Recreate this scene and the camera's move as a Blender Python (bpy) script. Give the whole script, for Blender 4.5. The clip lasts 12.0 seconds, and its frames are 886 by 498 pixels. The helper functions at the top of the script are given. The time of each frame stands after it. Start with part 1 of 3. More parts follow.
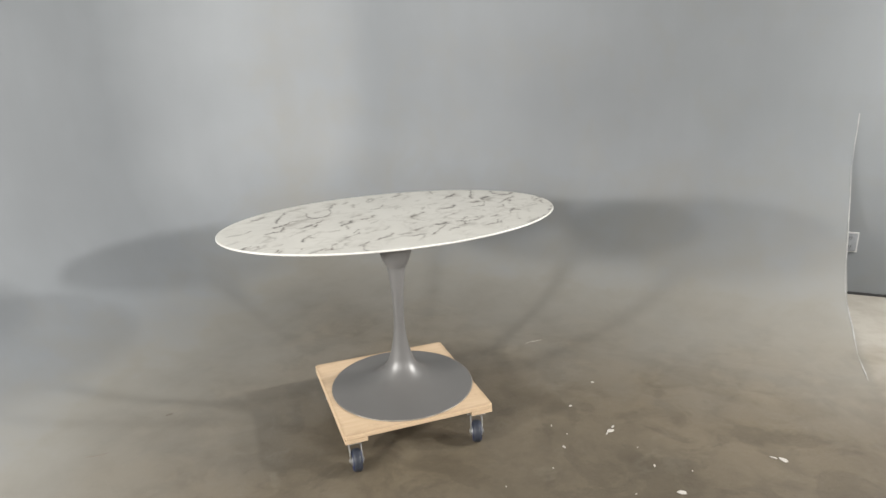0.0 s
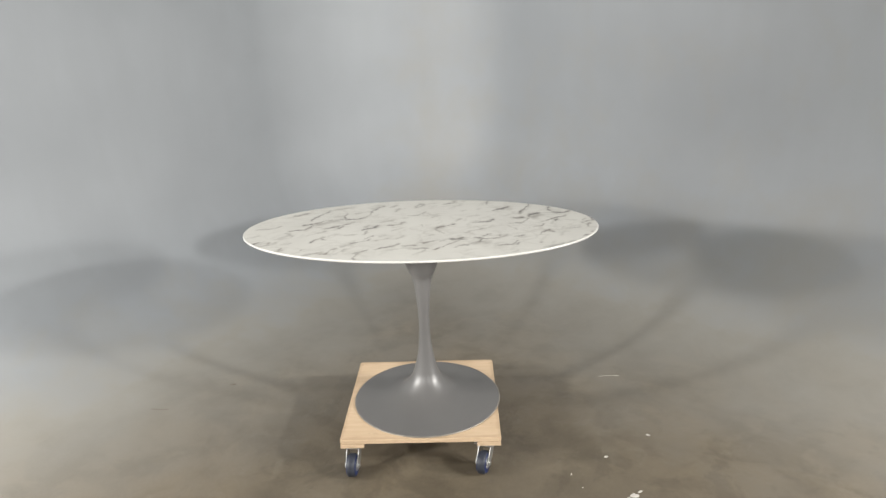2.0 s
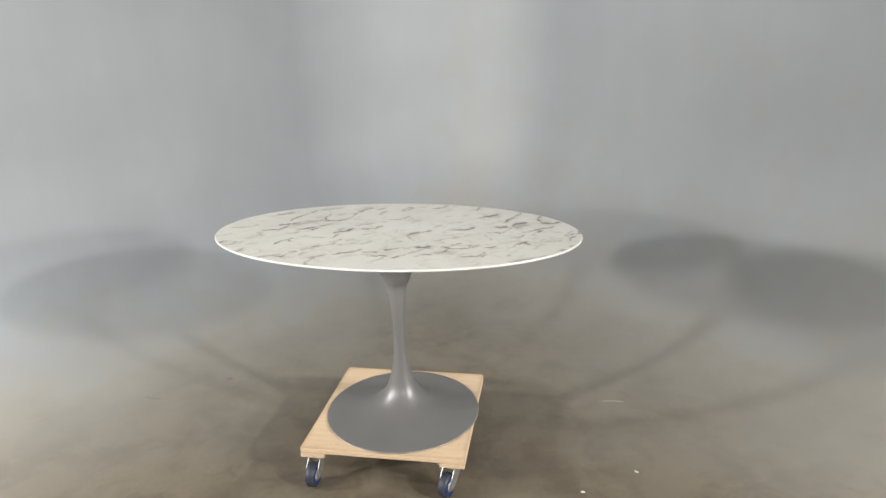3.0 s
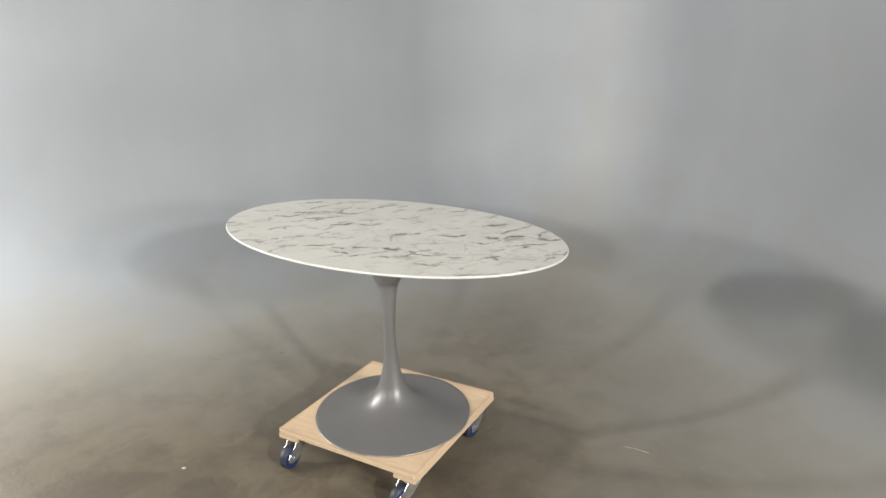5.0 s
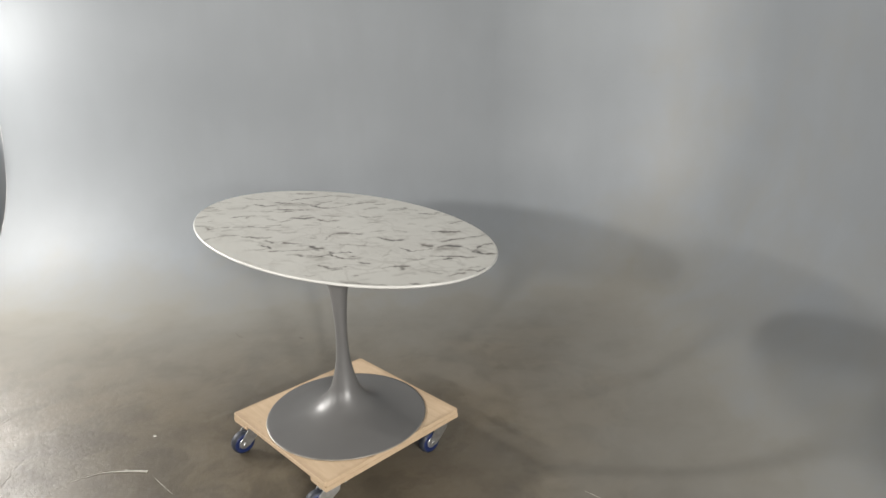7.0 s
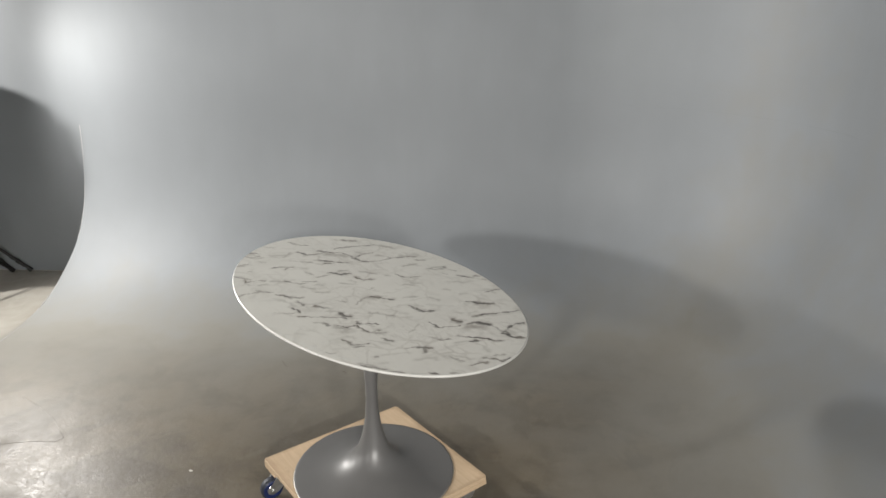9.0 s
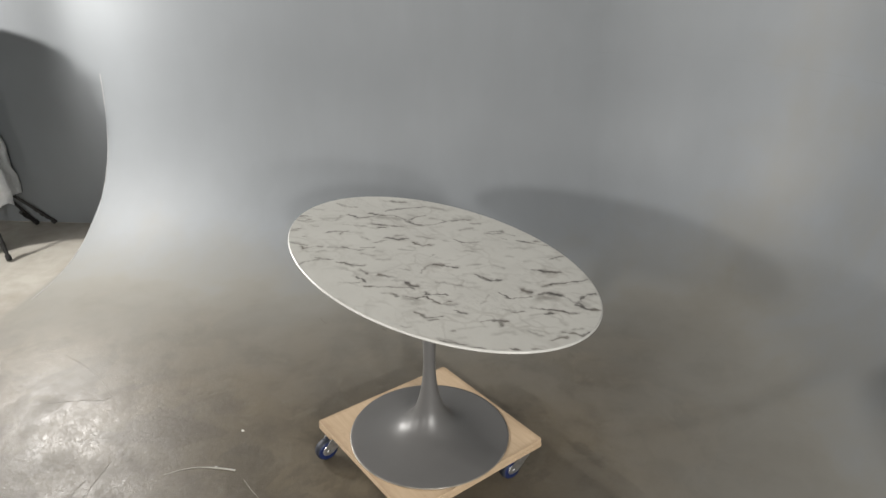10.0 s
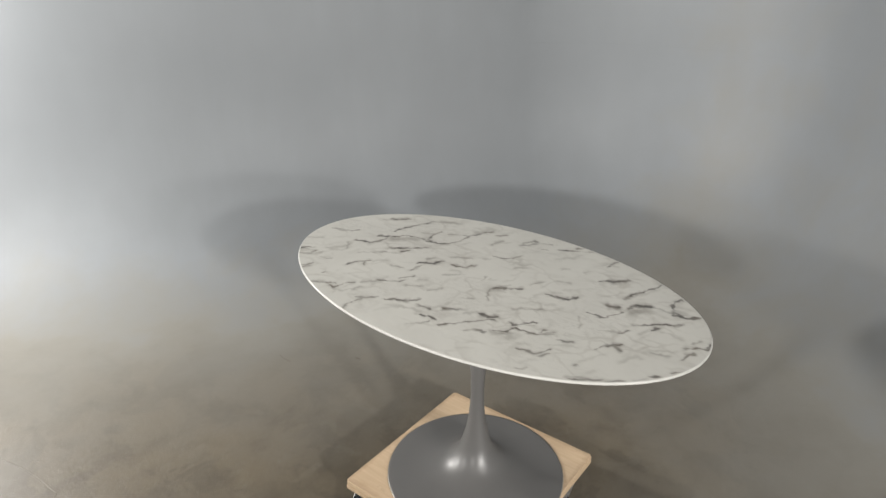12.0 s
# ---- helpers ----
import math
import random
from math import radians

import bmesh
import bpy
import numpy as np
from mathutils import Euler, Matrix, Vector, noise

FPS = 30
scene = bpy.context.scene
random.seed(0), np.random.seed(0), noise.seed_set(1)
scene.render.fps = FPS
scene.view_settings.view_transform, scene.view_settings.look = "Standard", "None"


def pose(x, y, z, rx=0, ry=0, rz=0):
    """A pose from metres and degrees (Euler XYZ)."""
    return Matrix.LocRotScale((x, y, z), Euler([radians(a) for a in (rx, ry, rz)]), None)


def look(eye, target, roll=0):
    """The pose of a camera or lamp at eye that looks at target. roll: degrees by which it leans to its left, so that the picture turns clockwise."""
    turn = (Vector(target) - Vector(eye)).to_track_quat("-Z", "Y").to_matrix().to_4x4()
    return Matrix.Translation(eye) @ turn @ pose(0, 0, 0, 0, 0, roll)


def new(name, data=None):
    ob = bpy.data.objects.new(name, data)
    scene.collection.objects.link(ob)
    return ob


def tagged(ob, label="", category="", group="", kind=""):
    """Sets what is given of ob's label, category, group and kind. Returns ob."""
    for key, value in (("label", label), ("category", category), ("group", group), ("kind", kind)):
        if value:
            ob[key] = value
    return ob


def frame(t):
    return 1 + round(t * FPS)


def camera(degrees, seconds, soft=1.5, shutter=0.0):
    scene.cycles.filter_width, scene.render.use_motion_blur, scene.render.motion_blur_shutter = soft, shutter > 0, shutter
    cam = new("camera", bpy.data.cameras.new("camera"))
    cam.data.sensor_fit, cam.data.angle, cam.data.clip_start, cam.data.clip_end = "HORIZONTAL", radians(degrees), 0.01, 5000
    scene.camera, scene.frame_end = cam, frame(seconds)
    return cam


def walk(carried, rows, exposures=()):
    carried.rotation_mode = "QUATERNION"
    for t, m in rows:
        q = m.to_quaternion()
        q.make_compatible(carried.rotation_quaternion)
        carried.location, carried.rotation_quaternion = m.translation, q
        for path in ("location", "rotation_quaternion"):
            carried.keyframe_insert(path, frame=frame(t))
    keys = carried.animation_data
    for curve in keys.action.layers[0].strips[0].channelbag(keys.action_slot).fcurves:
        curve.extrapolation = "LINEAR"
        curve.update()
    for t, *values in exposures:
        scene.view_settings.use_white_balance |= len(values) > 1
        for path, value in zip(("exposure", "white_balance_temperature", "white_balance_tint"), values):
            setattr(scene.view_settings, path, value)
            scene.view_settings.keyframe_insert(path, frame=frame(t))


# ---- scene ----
cam = camera(66.7, 12.0)
PATH = [
    (0, (0.293, 0.262, 1.567), (0.113, 2.154, 0.946), -1.8),
    (0.5, (0.475, 0.271, 1.564), (0.126, 2.14, 0.943), -1.9),
    (1, (0.645, 0.34, 1.575), (0.13, 2.172, 0.958), -2.0),
    (1.5, (0.811, 0.481, 1.576), (0.154, 2.266, 0.958), -1.7),
    (2, (1.03, 0.624, 1.586), (0.178, 2.321, 0.96), -2.0),
    (2.5, (1.187, 0.769, 1.573), (0.219, 2.406, 0.954), -1.8),
    (3, (1.332, 0.968, 1.57), (0.241, 2.522, 0.942), -1.7),
    (3.2, (1.411, 1.038, 1.578), (0.251, 2.541, 0.949), -1.9),
    (4.8, (1.791, 1.537, 1.561), (0.278, 2.69, 0.94), -1.1),
    (5, (1.835, 1.617, 1.546), (0.28, 2.71, 0.925), -1.1),
    (5.5, (1.946, 1.824, 1.54), (0.3, 2.769, 0.909), -1.4),
    (6, (1.971, 2.002, 1.53), (0.275, 2.855, 0.903), -1.0),
    (6.5, (1.999, 2.205, 1.532), (0.254, 2.943, 0.89), -1.1),
    (7, (2.066, 2.382, 1.532), (0.275, 3.004, 0.897), -1.1),
    (7.2, (2.076, 2.437, 1.546), (0.277, 3.031, 0.904), -1.1),
    (8.8, (1.978, 2.583, 1.719), (0.125, 3.009, 1.098), 0.1),
    (9, (1.968, 2.548, 1.742), (0.122, 2.956, 1.092), 0.1),
    (9.5, (1.94, 2.42, 1.814), (0.14, 2.827, 1.045), 0.2),
    (10, (1.847, 2.363, 1.8), (0.063, 2.758, 0.988), 0.2),
    (10.5, (1.754, 2.255, 1.799), (-0.02, 2.672, 0.975), 0.2),
    (11, (1.663, 2.085, 1.771), (-0.093, 2.57, 0.947), 0.3),
    (11.5, (1.539, 1.95, 1.743), (-0.165, 2.603, 0.925), 0.5),
    (12, (1.375, 1.840, 1.774), (-0.233, 2.68, 0.949), 0.2),
]
walk(cam, [(t, look(eye, target, roll)) for t, eye, target, roll in PATH],
     exposures=[(0, -0.34), (1.0, -0.34), (3.0, -0.31), (5.2, -0.41), (6.2, -0.49), (7.0, -0.68), (9.0, -0.92), (10.5, -0.99), (11.4, -0.98), (12.0, -0.80)])


# ---- light ----
ROOM = pose(-1.760, 5.366, 0, 0, 0, -16.25)      # corner of the cyclorama; local x along the back wall, local -y along the left wall
TABLE = (-0.133, 2.753)                          # axis of the table on the floor
CEIL = 5.2

world = bpy.data.worlds.new("world")
scene.world = world
world.use_nodes = True
world.node_tree.nodes["Background"].inputs["Color"].default_value = (0.5, 0.55, 0.6, 1)
world.node_tree.nodes["Background"].inputs["Strength"].default_value = 0.02


LAMP_WHITE = (1.0, 0.975, 0.935)


def studio_lamp(name, azimuth, distance, z, watts, cone, aim, edge=1.0):
    """A reflector head on the ring round the table. cone: the beam's full angle; edge: how softly the beam ends."""
    data = bpy.data.lights.new(name, "SPOT")
    data.energy, data.shadow_soft_size, data.color = watts, 0.10, LAMP_WHITE
    data.spot_size, data.spot_blend = radians(cone), edge
    a = radians(azimuth)
    eye = (TABLE[0] + distance * math.cos(a), TABLE[1] + distance * math.sin(a), z)
    ob = new(name, data)
    ob.matrix_basis = look(eye, aim)
    return ob


studio_lamp("studio_lamp_east", -3.95, 4.78, 2.47, 1358, 91, (2.04, 1.42, 0.35))
studio_lamp("studio_lamp_north_east", 5.5, 3.9, 1.72, 606, 124, (0.85, 4.73, 0.61))
studio_lamp("studio_lamp_south_east", -45.6, 4.0, 2.10, 1548, 62, (0.18, 2.34, 2.44))
studio_lamp("studio_lamp_south_east_spill", -45.6, 4.0, 2.10, 218, 150, (0.28, 2.30, 1.20))
studio_lamp("studio_lamp_south", -89.5, 3.45, 1.84, 394, 65, (0.25, 2.78, 1.67))
studio_lamp("studio_lamp_south_west", -119.1, 4.6, 2.15, 1110, 116, (-2.70, 1.12, 0.35))
studio_lamp("studio_lamp_west", -138.0, 3.42, 1.66, 545, 164, (-0.66, 2.69, 0.94), 1.0)


# ---- materials ----
class Nodes:
    """A small builder for one node material."""

    def __init__(self, name):
        self.material = bpy.data.materials.new(name)
        self.material.use_nodes = True
        self.tree = self.material.node_tree
        self.surface = self.tree.nodes["Principled BSDF"]
        self.coord = self.tree.nodes.new("ShaderNodeTexCoord")

    def link(self, a, b):
        self.tree.links.new(a, b)

    def put(self, socket, value):
        if isinstance(value, bpy.types.NodeSocket):
            self.link(value, socket)
        else:
            socket.default_value = value

    def mapped(self, scale=(1, 1, 1), turn=0.0, space="Object"):
        n = self.tree.nodes.new("ShaderNodeMapping")
        n.inputs["Scale"].default_value = scale
        n.inputs["Rotation"].default_value = (0, 0, radians(turn))
        self.link(self.coord.outputs[space], n.inputs["Vector"])
        return n.outputs["Vector"]

    def noise(self, vector, scale, detail=4, rough=0.55, distort=0.0):
        n = self.tree.nodes.new("ShaderNodeTexNoise")
        self.link(vector, n.inputs["Vector"])
        n.inputs["Scale"].default_value, n.inputs["Detail"].default_value = scale, detail
        n.inputs["Roughness"].default_value, n.inputs["Distortion"].default_value = rough, distort
        return n.outputs["Fac"]

    def ramp(self, fac, stops):
        n = self.tree.nodes.new("ShaderNodeValToRGB")
        self.link(fac, n.inputs["Fac"])
        while len(n.color_ramp.elements) < len(stops):
            n.color_ramp.elements.new(0.5)
        for e, (at, c) in zip(n.color_ramp.elements, stops):
            e.position = at
            e.color = (c, c, c, 1) if isinstance(c, (int, float)) else (*c, 1)
        return n.outputs["Color"]

    def mix(self, fac, a, b, blend="MIX"):
        n = self.tree.nodes.new("ShaderNodeMix")
        n.data_type, n.blend_type = "RGBA", blend
        self.put(n.inputs[0], fac)
        for socket, value in ((n.inputs[6], a), (n.inputs[7], b)):
            self.put(socket, (*value, 1) if isinstance(value, tuple) and len(value) == 3 else value)
        return n.outputs[2]

    def math(self, op, a, b=0.5, c=None):
        n = self.tree.nodes.new("ShaderNodeMath")
        n.operation = op
        self.put(n.inputs[0], a)
        self.put(n.inputs[1], b)
        if c is not None:
            self.put(n.inputs[2], c)
        return n.outputs[0]

    def attribute(self, name):
        n = self.tree.nodes.new("ShaderNodeAttribute")
        n.attribute_name = name
        return n.outputs["Fac"]

    def bump(self, height, strength, distance=0.01):
        n = self.tree.nodes.new("ShaderNodeBump")
        self.link(height, n.inputs["Height"])
        n.inputs["Strength"].default_value, n.inputs["Distance"].default_value = strength, distance
        self.link(n.outputs["Normal"], self.surface.inputs["Normal"])

    def set(self, **values):
        for key, value in values.items():
            name = {"color": "Base Color", "rough": "Roughness", "metal": "Metallic", "ior": "IOR", "specular": "Specular IOR Level",
                    "transmission": "Transmission Weight", "alpha": "Alpha", "coat": "Coat Weight"}[key]
            if isinstance(value, tuple) and len(value) == 3:
                value = (*value, 1)
            self.put(self.surface.inputs[name], value)
        return self.material


def floor_material():
    """Grey cyclorama paint on the walls and the cove, worn off to sealed concrete on the floor."""
    m = Nodes("grey_paint_over_concrete")
    v = m.mapped()
    broad = m.noise(v, 0.7, 3, 0.5, 0.1)
    patch = m.noise(v, 2.6, 6, 0.62, 0.25)
    mottle = m.noise(v, 6.0, 5, 0.6, 0.3)
    grain = m.noise(v, 70, 5, 0.7)
    trowel = m.noise(m.mapped((1, 1.5, 1), 35), 6.0, 7, 0.74, 0.2)
    cloud = m.noise(v, 1.1, 3)
    tone = m.mix(m.ramp(broad, [(0.35, 0.0), (0.68, 1.0)]), (0.0940, 0.0775, 0.0540), (0.139, 0.1155, 0.0830))
    tone = m.mix(m.math("MULTIPLY", m.ramp(patch, [(0.40, 0.0), (0.66, 1.0)]), 0.58), tone, (0.164, 0.1370, 0.0975))
    tone = m.mix(m.math("MULTIPLY", m.ramp(mottle, [(0.46, 0.0), (0.68, 1.0)]), 0.44), tone, (0.066, 0.0545, 0.0385))
    tone = m.mix(m.math("MULTIPLY", m.ramp(trowel, [(0.58, 0.0), (0.72, 1.0)]), 0.25), tone, (0.190, 0.176, 0.150))
    shed = m.noise(v, 3.4, 9, 0.62, 0.6)          # dark films and pale rubbed islands with crisp outlines
    tone = m.mix(m.math("MULTIPLY", m.ramp(shed, [(0.515, 0.0), (0.55, 1.0)]), 0.32), tone, (0.056, 0.0455, 0.0315))
    tone = m.mix(m.math("MULTIPLY", m.ramp(m.noise(v, 5.2, 9, 0.66, 0.8), [(0.58, 0.0), (0.63, 1.0)]), 0.13), tone, (0.225, 0.205, 0.168))
    tone = m.mix(m.math("MULTIPLY", m.ramp(grain, [(0.45, 0.0), (0.75, 1.0)]), 0.09), tone, (0.22, 0.205, 0.18))
    # feathered grey paint towards the two walls (local x = 0 and y = 0 are the walls)
    sep = m.tree.nodes.new("ShaderNodeSeparateXYZ")
    m.link(m.coord.outputs["Object"], sep.inputs[0])
    near = m.math("MINIMUM", m.math("SUBTRACT", sep.outputs["X"], 0.35), m.math("MULTIPLY", sep.outputs["Y"], -1.0))
    near = m.math("ADD", near, m.math("MULTIPLY", m.math("SUBTRACT", patch, 0.5), 0.8))
    near = m.math("ADD", near, m.math("MULTIPLY", m.math("SUBTRACT", mottle, 0.5), 0.25))
    paint = m.ramp(m.math("MULTIPLY", near, 0.25), [(0.13, 1.0), (0.42, 0.0)])
    coat = m.mix(m.ramp(cloud, [(0.35, 0.0), (0.65, 1.0)]), (0.1955, 0.2075, 0.2185), (0.2155, 0.2285, 0.2400))
    roller = m.noise(m.mapped((3.2, 3.2, 0.7)), 2.0, 4, 0.6, 0.2)
    coat = m.mix(m.math("MULTIPLY", m.ramp(roller, [(0.35, 0.0), (0.65, 1.0)]), 0.22), coat, (0.188, 0.196, 0.2055))
    coat = m.mix(m.ramp(m.math("MULTIPLY", near, 0.5), [(0.0, 0.0), (0.30, 1.0)]), coat, (0.207, 0.2005, 0.181))
    # bare pale concrete past the free ends of the cove, on the floor alone
    past = m.math("MAXIMUM", m.math("SUBTRACT", sep.outputs["X"], 4.19), m.math("SUBTRACT", m.math("MULTIPLY", sep.outputs["Y"], -1.0), 4.42))
    past = m.ramp(m.math("ADD", past, 0.5), [(0.49, 0.0), (0.53, 1.0)])
    past = m.math("MULTIPLY", past, m.math("LESS_THAN", sep.outputs["Z"], 0.004))
    pale = m.mix(m.ramp(mottle, [(0.40, 0.0), (0.68, 1.0)]), (0.300, 0.284, 0.252), (0.240, 0.222, 0.190))
    coat = m.mix(past, coat, pale)
    tone = m.mix(paint, tone, coat)
    rough = m.ramp(m.math("ADD", m.math("MULTIPLY", mottle, 0.6), m.math("MULTIPLY", trowel, 0.4)), [(0.35, 0.30), (0.65, 0.52)])
    rough = m.mix(paint, rough, (0.5, 0.5, 0.5))
    bare = m.math("SUBTRACT", 1.0, paint)
    flakes = m.ramp(m.noise(v, 30.0, 8, 0.76, 0.15), [(0.44, 0.0), (0.50, 0.55), (0.56, 0.6), (0.62, 1.0)])
    relief = m.math("ADD", m.math("MULTIPLY", trowel, 1.0), m.math("MULTIPLY", flakes, 0.36))
    relief = m.math("ADD", relief, m.math("MULTIPLY", grain, 0.08))
    m.bump(m.math("MULTIPLY", relief, bare), 0.21, 0.008)
    return m.set(color=tone, rough=rough, specular=m.mix(paint, (0.46, 0.46, 0.46), (0.27, 0.27, 0.27)))


def marble_material():
    m = Nodes("white_marble_laminate")
    v = m.mapped()
    vein = m.attribute("vein")
    haze = m.attribute("haze")
    cloud = m.noise(v, 5.0, 5, 0.6, 0.5)
    fine = m.noise(v, 45, 5, 0.7)
    warm = m.noise(v, 9.0, 3)
    tone = m.mix(m.ramp(cloud, [(0.35, 0.0), (0.7, 1.0)]), (0.570, 0.561, 0.518), (0.528, 0.518, 0.478))
    thin = m.noise(m.mapped((1.0, 2.6, 1.0), 40), 6.5, 5, 0.62, 1.4)
    thread = m.ramp(m.math("ABSOLUTE", m.math("SUBTRACT", thin, 0.5)), [(0.0, 1.0), (0.018, 0.0)])
    thread = m.math("MULTIPLY", thread, m.ramp(m.noise(v, 4.0, 3), [(0.46, 0.0), (0.66, 0.50)]))
    tone = m.mix(thread, tone, (0.40, 0.385, 0.36))
    cells = m.tree.nodes.new("ShaderNodeTexVoronoi")
    cells.feature = "DISTANCE_TO_EDGE"
    cells.inputs["Scale"].default_value = 8.5
    bent = m.tree.nodes.new("ShaderNodeTexNoise")
    m.link(v, bent.inputs["Vector"])
    bent.inputs["Scale"].default_value, bent.inputs["Detail"].default_value = 11.0, 5
    stretched = m.mapped((1.0, 1.9, 1.0), -42)
    shifted = m.tree.nodes.new("ShaderNodeVectorMath")
    shifted.operation = "MULTIPLY_ADD"
    m.link(bent.outputs["Color"], shifted.inputs[0])
    shifted.inputs[1].default_value = (0.16, 0.16, 0.0)
    m.link(stretched, shifted.inputs[2])
    m.link(shifted.outputs[0], cells.inputs["Vector"])
    web = m.ramp(cells.outputs["Distance"], [(0.0, 1.0), (0.10, 0.0)])
    web = m.math("MULTIPLY", web, m.ramp(m.noise(v, 6.5, 4, 0.6), [(0.44, 0.0), (0.66, 0.55)]))
    tone = m.mix(web, tone, (0.36, 0.34, 0.305))
    tone = m.mix(m.math("MULTIPLY", haze, m.ramp(fine, [(0.3, 0.6), (0.7, 1.0)])), tone, (0.245, 0.230, 0.203))
    dark = m.mix(m.ramp(warm, [(0.45, 0.0), (0.65, 1.0)]), (0.070, 0.064, 0.059), (0.130, 0.105, 0.081))
    tone = m.mix(m.math("MULTIPLY", vein, m.ramp(fine, [(0.25, 0.75), (0.6, 1.0)])), tone, dark)
    return m.set(color=tone, rough=0.34, specular=0.45)


def plain(name, colour, rough, metal=0.0, variation=0.12, scale=30, bump=0.0):
    m = Nodes(name)
    v = m.mapped()
    n = m.noise(v, scale, 4)
    dark = tuple(c * (1 - variation) for c in colour)
    light = tuple(min(1, c * (1 + variation)) for c in colour)
    tone = m.mix(m.ramp(n, [(0.35, 0.0), (0.65, 1.0)]), dark, light)
    if bump:
        m.bump(m.noise(v, scale * 4, 3), bump, 0.002)
    return m.set(color=tone, rough=m.ramp(n, [(0.3, max(0.02, rough - 0.05)), (0.7, rough + 0.05)]), metal=metal)


def plywood_material(edge):
    m = Nodes("birch_plywood_edge" if edge else "birch_plywood")
    if edge:
        v = m.mapped((1, 1, 1))
        sep = m.tree.nodes.new("ShaderNodeSeparateXYZ")
        m.link(m.coord.outputs["Object"], sep.inputs[0])
        ply = m.math("FRACT", m.math("MULTIPLY", sep.outputs["Z"], 165.0))
        tone = m.mix(m.ramp(ply, [(0.42, 0.0), (0.58, 1.0)]), (0.515, 0.378, 0.244), (0.630, 0.482, 0.330))
        tone = m.mix(m.math("MULTIPLY", m.noise(v, 40, 4), 0.35), tone, (0.24, 0.16, 0.09))
        return m.set(color=tone, rough=0.6)
    grain = m.noise(m.mapped((2.0, 28, 28)), 2.2, 5, 0.6, 0.7)
    broad = m.noise(m.mapped(), 5.0, 4)
    dirt = m.noise(m.mapped(), 13.0, 5, 0.7)
    tone = m.mix(m.ramp(grain, [(0.3, 0.0), (0.7, 1.0)]), (0.512, 0.376, 0.244), (0.602, 0.460, 0.314))
    tone = m.mix(m.math("MULTIPLY", m.ramp(broad, [(0.4, 0.0), (0.7, 1.0)]), 0.25), tone, (0.36, 0.25, 0.152))
    tone = m.mix(m.math("MULTIPLY", m.ramp(dirt, [(0.62, 0.0), (0.75, 1.0)]), 0.4), tone, (0.24, 0.16, 0.09))
    sep = m.tree.nodes.new("ShaderNodeSeparateXYZ")
    m.link(m.coord.outputs["Object"], sep.inputs[0])
    rim = m.math("MAXIMUM", m.math("ABSOLUTE", sep.outputs["X"]), m.math("ABSOLUTE", sep.outputs["Y"]))
    rim = m.math("ADD", rim, m.math("MULTIPLY", m.math("SUBTRACT", dirt, 0.5), 0.045))
    tone = m.mix(m.math("MULTIPLY", m.ramp(rim, [(0.281, 0.0), (0.297, 1.0)]), 0.38), tone, (0.27, 0.17, 0.095))
    m.bump(grain, 0.12, 0.002)
    return m.set(color=tone, rough=0.5)


FLOOR = floor_material()
MARBLE = marble_material()
EDGE_WHITE = plain("white_lacquer_edge", (0.45, 0.445, 0.42), 0.35, 0, 0.03)
COVE_EDGE = plain("chipped_cove_edge", (0.33, 0.33, 0.32), 0.7, 0, 0.2, 40)
PEDESTAL = plain("grey_satin_lacquer", (0.130, 0.1275, 0.1250), 0.40, 0.14, 0.05, 3)
RIM = plain("worn_base_rim", (0.27, 0.250, 0.222), 0.38, 0.4, 0.25, 20)
PLY = plywood_material(False)
PLY_EDGE = plywood_material(True)
ZINC = plain("zinc_plated_steel", (0.56, 0.56, 0.55), 0.36, 0.9, 0.12, 50)
TYRE = plain("grey_blue_rubber", (0.022, 0.026, 0.038), 0.55, 0, 0.15, 60)
WHEEL_BLUE = plain("blue_wheel_plastic", (0.011, 0.021, 0.082), 0.42, 0, 0.15, 40)
BLACK = plain("black_stand_metal", (0.018, 0.017, 0.016), 0.45, 0.2, 0.2, 40)
OUTLET = plain("outlet_grey_paint", (0.25, 0.262, 0.275), 0.5)
OUTLET_WHITE = plain("outlet_white_plastic", (0.46, 0.46, 0.45), 0.45, 0, 0.04)
DARK = plain("dark_gap", (0.03, 0.03, 0.03), 0.8)
CHIP = plain("white_paint_flake", (0.50, 0.48, 0.44), 0.6, 0, 0.05)
THREAD = plain("pale_tape_strip", (0.44, 0.425, 0.38), 0.5, 0, 0.15, 80)
HAIR = plain("dark_thread", (0.125, 0.108, 0.088), 0.7)
# near-black on the unseen walls and ceiling, so that little light bounces back
UNSEEN_WALL = plain("unseen_wall_dark", (0.06, 0.06, 0.063), 0.7, 0, 0.06, 3)
UNSEEN_CEILING = plain("unseen_ceiling_dark", (0.05, 0.05, 0.05), 0.8, 0, 0.06, 3)


def plastic_material():
    m = Nodes("clouded_plastic_sheet")
    v = m.mapped()
    n = m.noise(v, 9, 5, 0.6, 0.8)
    m.bump(n, 0.5, 0.02)
    return m.set(color=m.ramp(n, [(0.35, (0.55, 0.56, 0.56)), (0.7, (0.8, 0.81, 0.81))]), rough=0.28, transmission=0.25, ior=1.3)


PLASTIC = plastic_material()


# ---- building helpers ----
def mesh_from(name, bm, *materials):
    me = bpy.data.meshes.new(name)
    bm.to_mesh(me)
    bm.free()
    for m in materials:
        me.materials.append(m)
    return me


def part(name, bm, material, parent=None, label="", smooth=False):
    """Links a bmesh as one mesh object, under parent where there is one."""
    me = mesh_from(name, bm, *(material if isinstance(material, (list, tuple)) else [material]))
    if smooth:
        me.polygons.foreach_set("use_smooth", [True] * len(me.polygons))
    ob = new(name, me)
    ob.parent = parent
    if label:
        tagged(ob, label)
    return ob


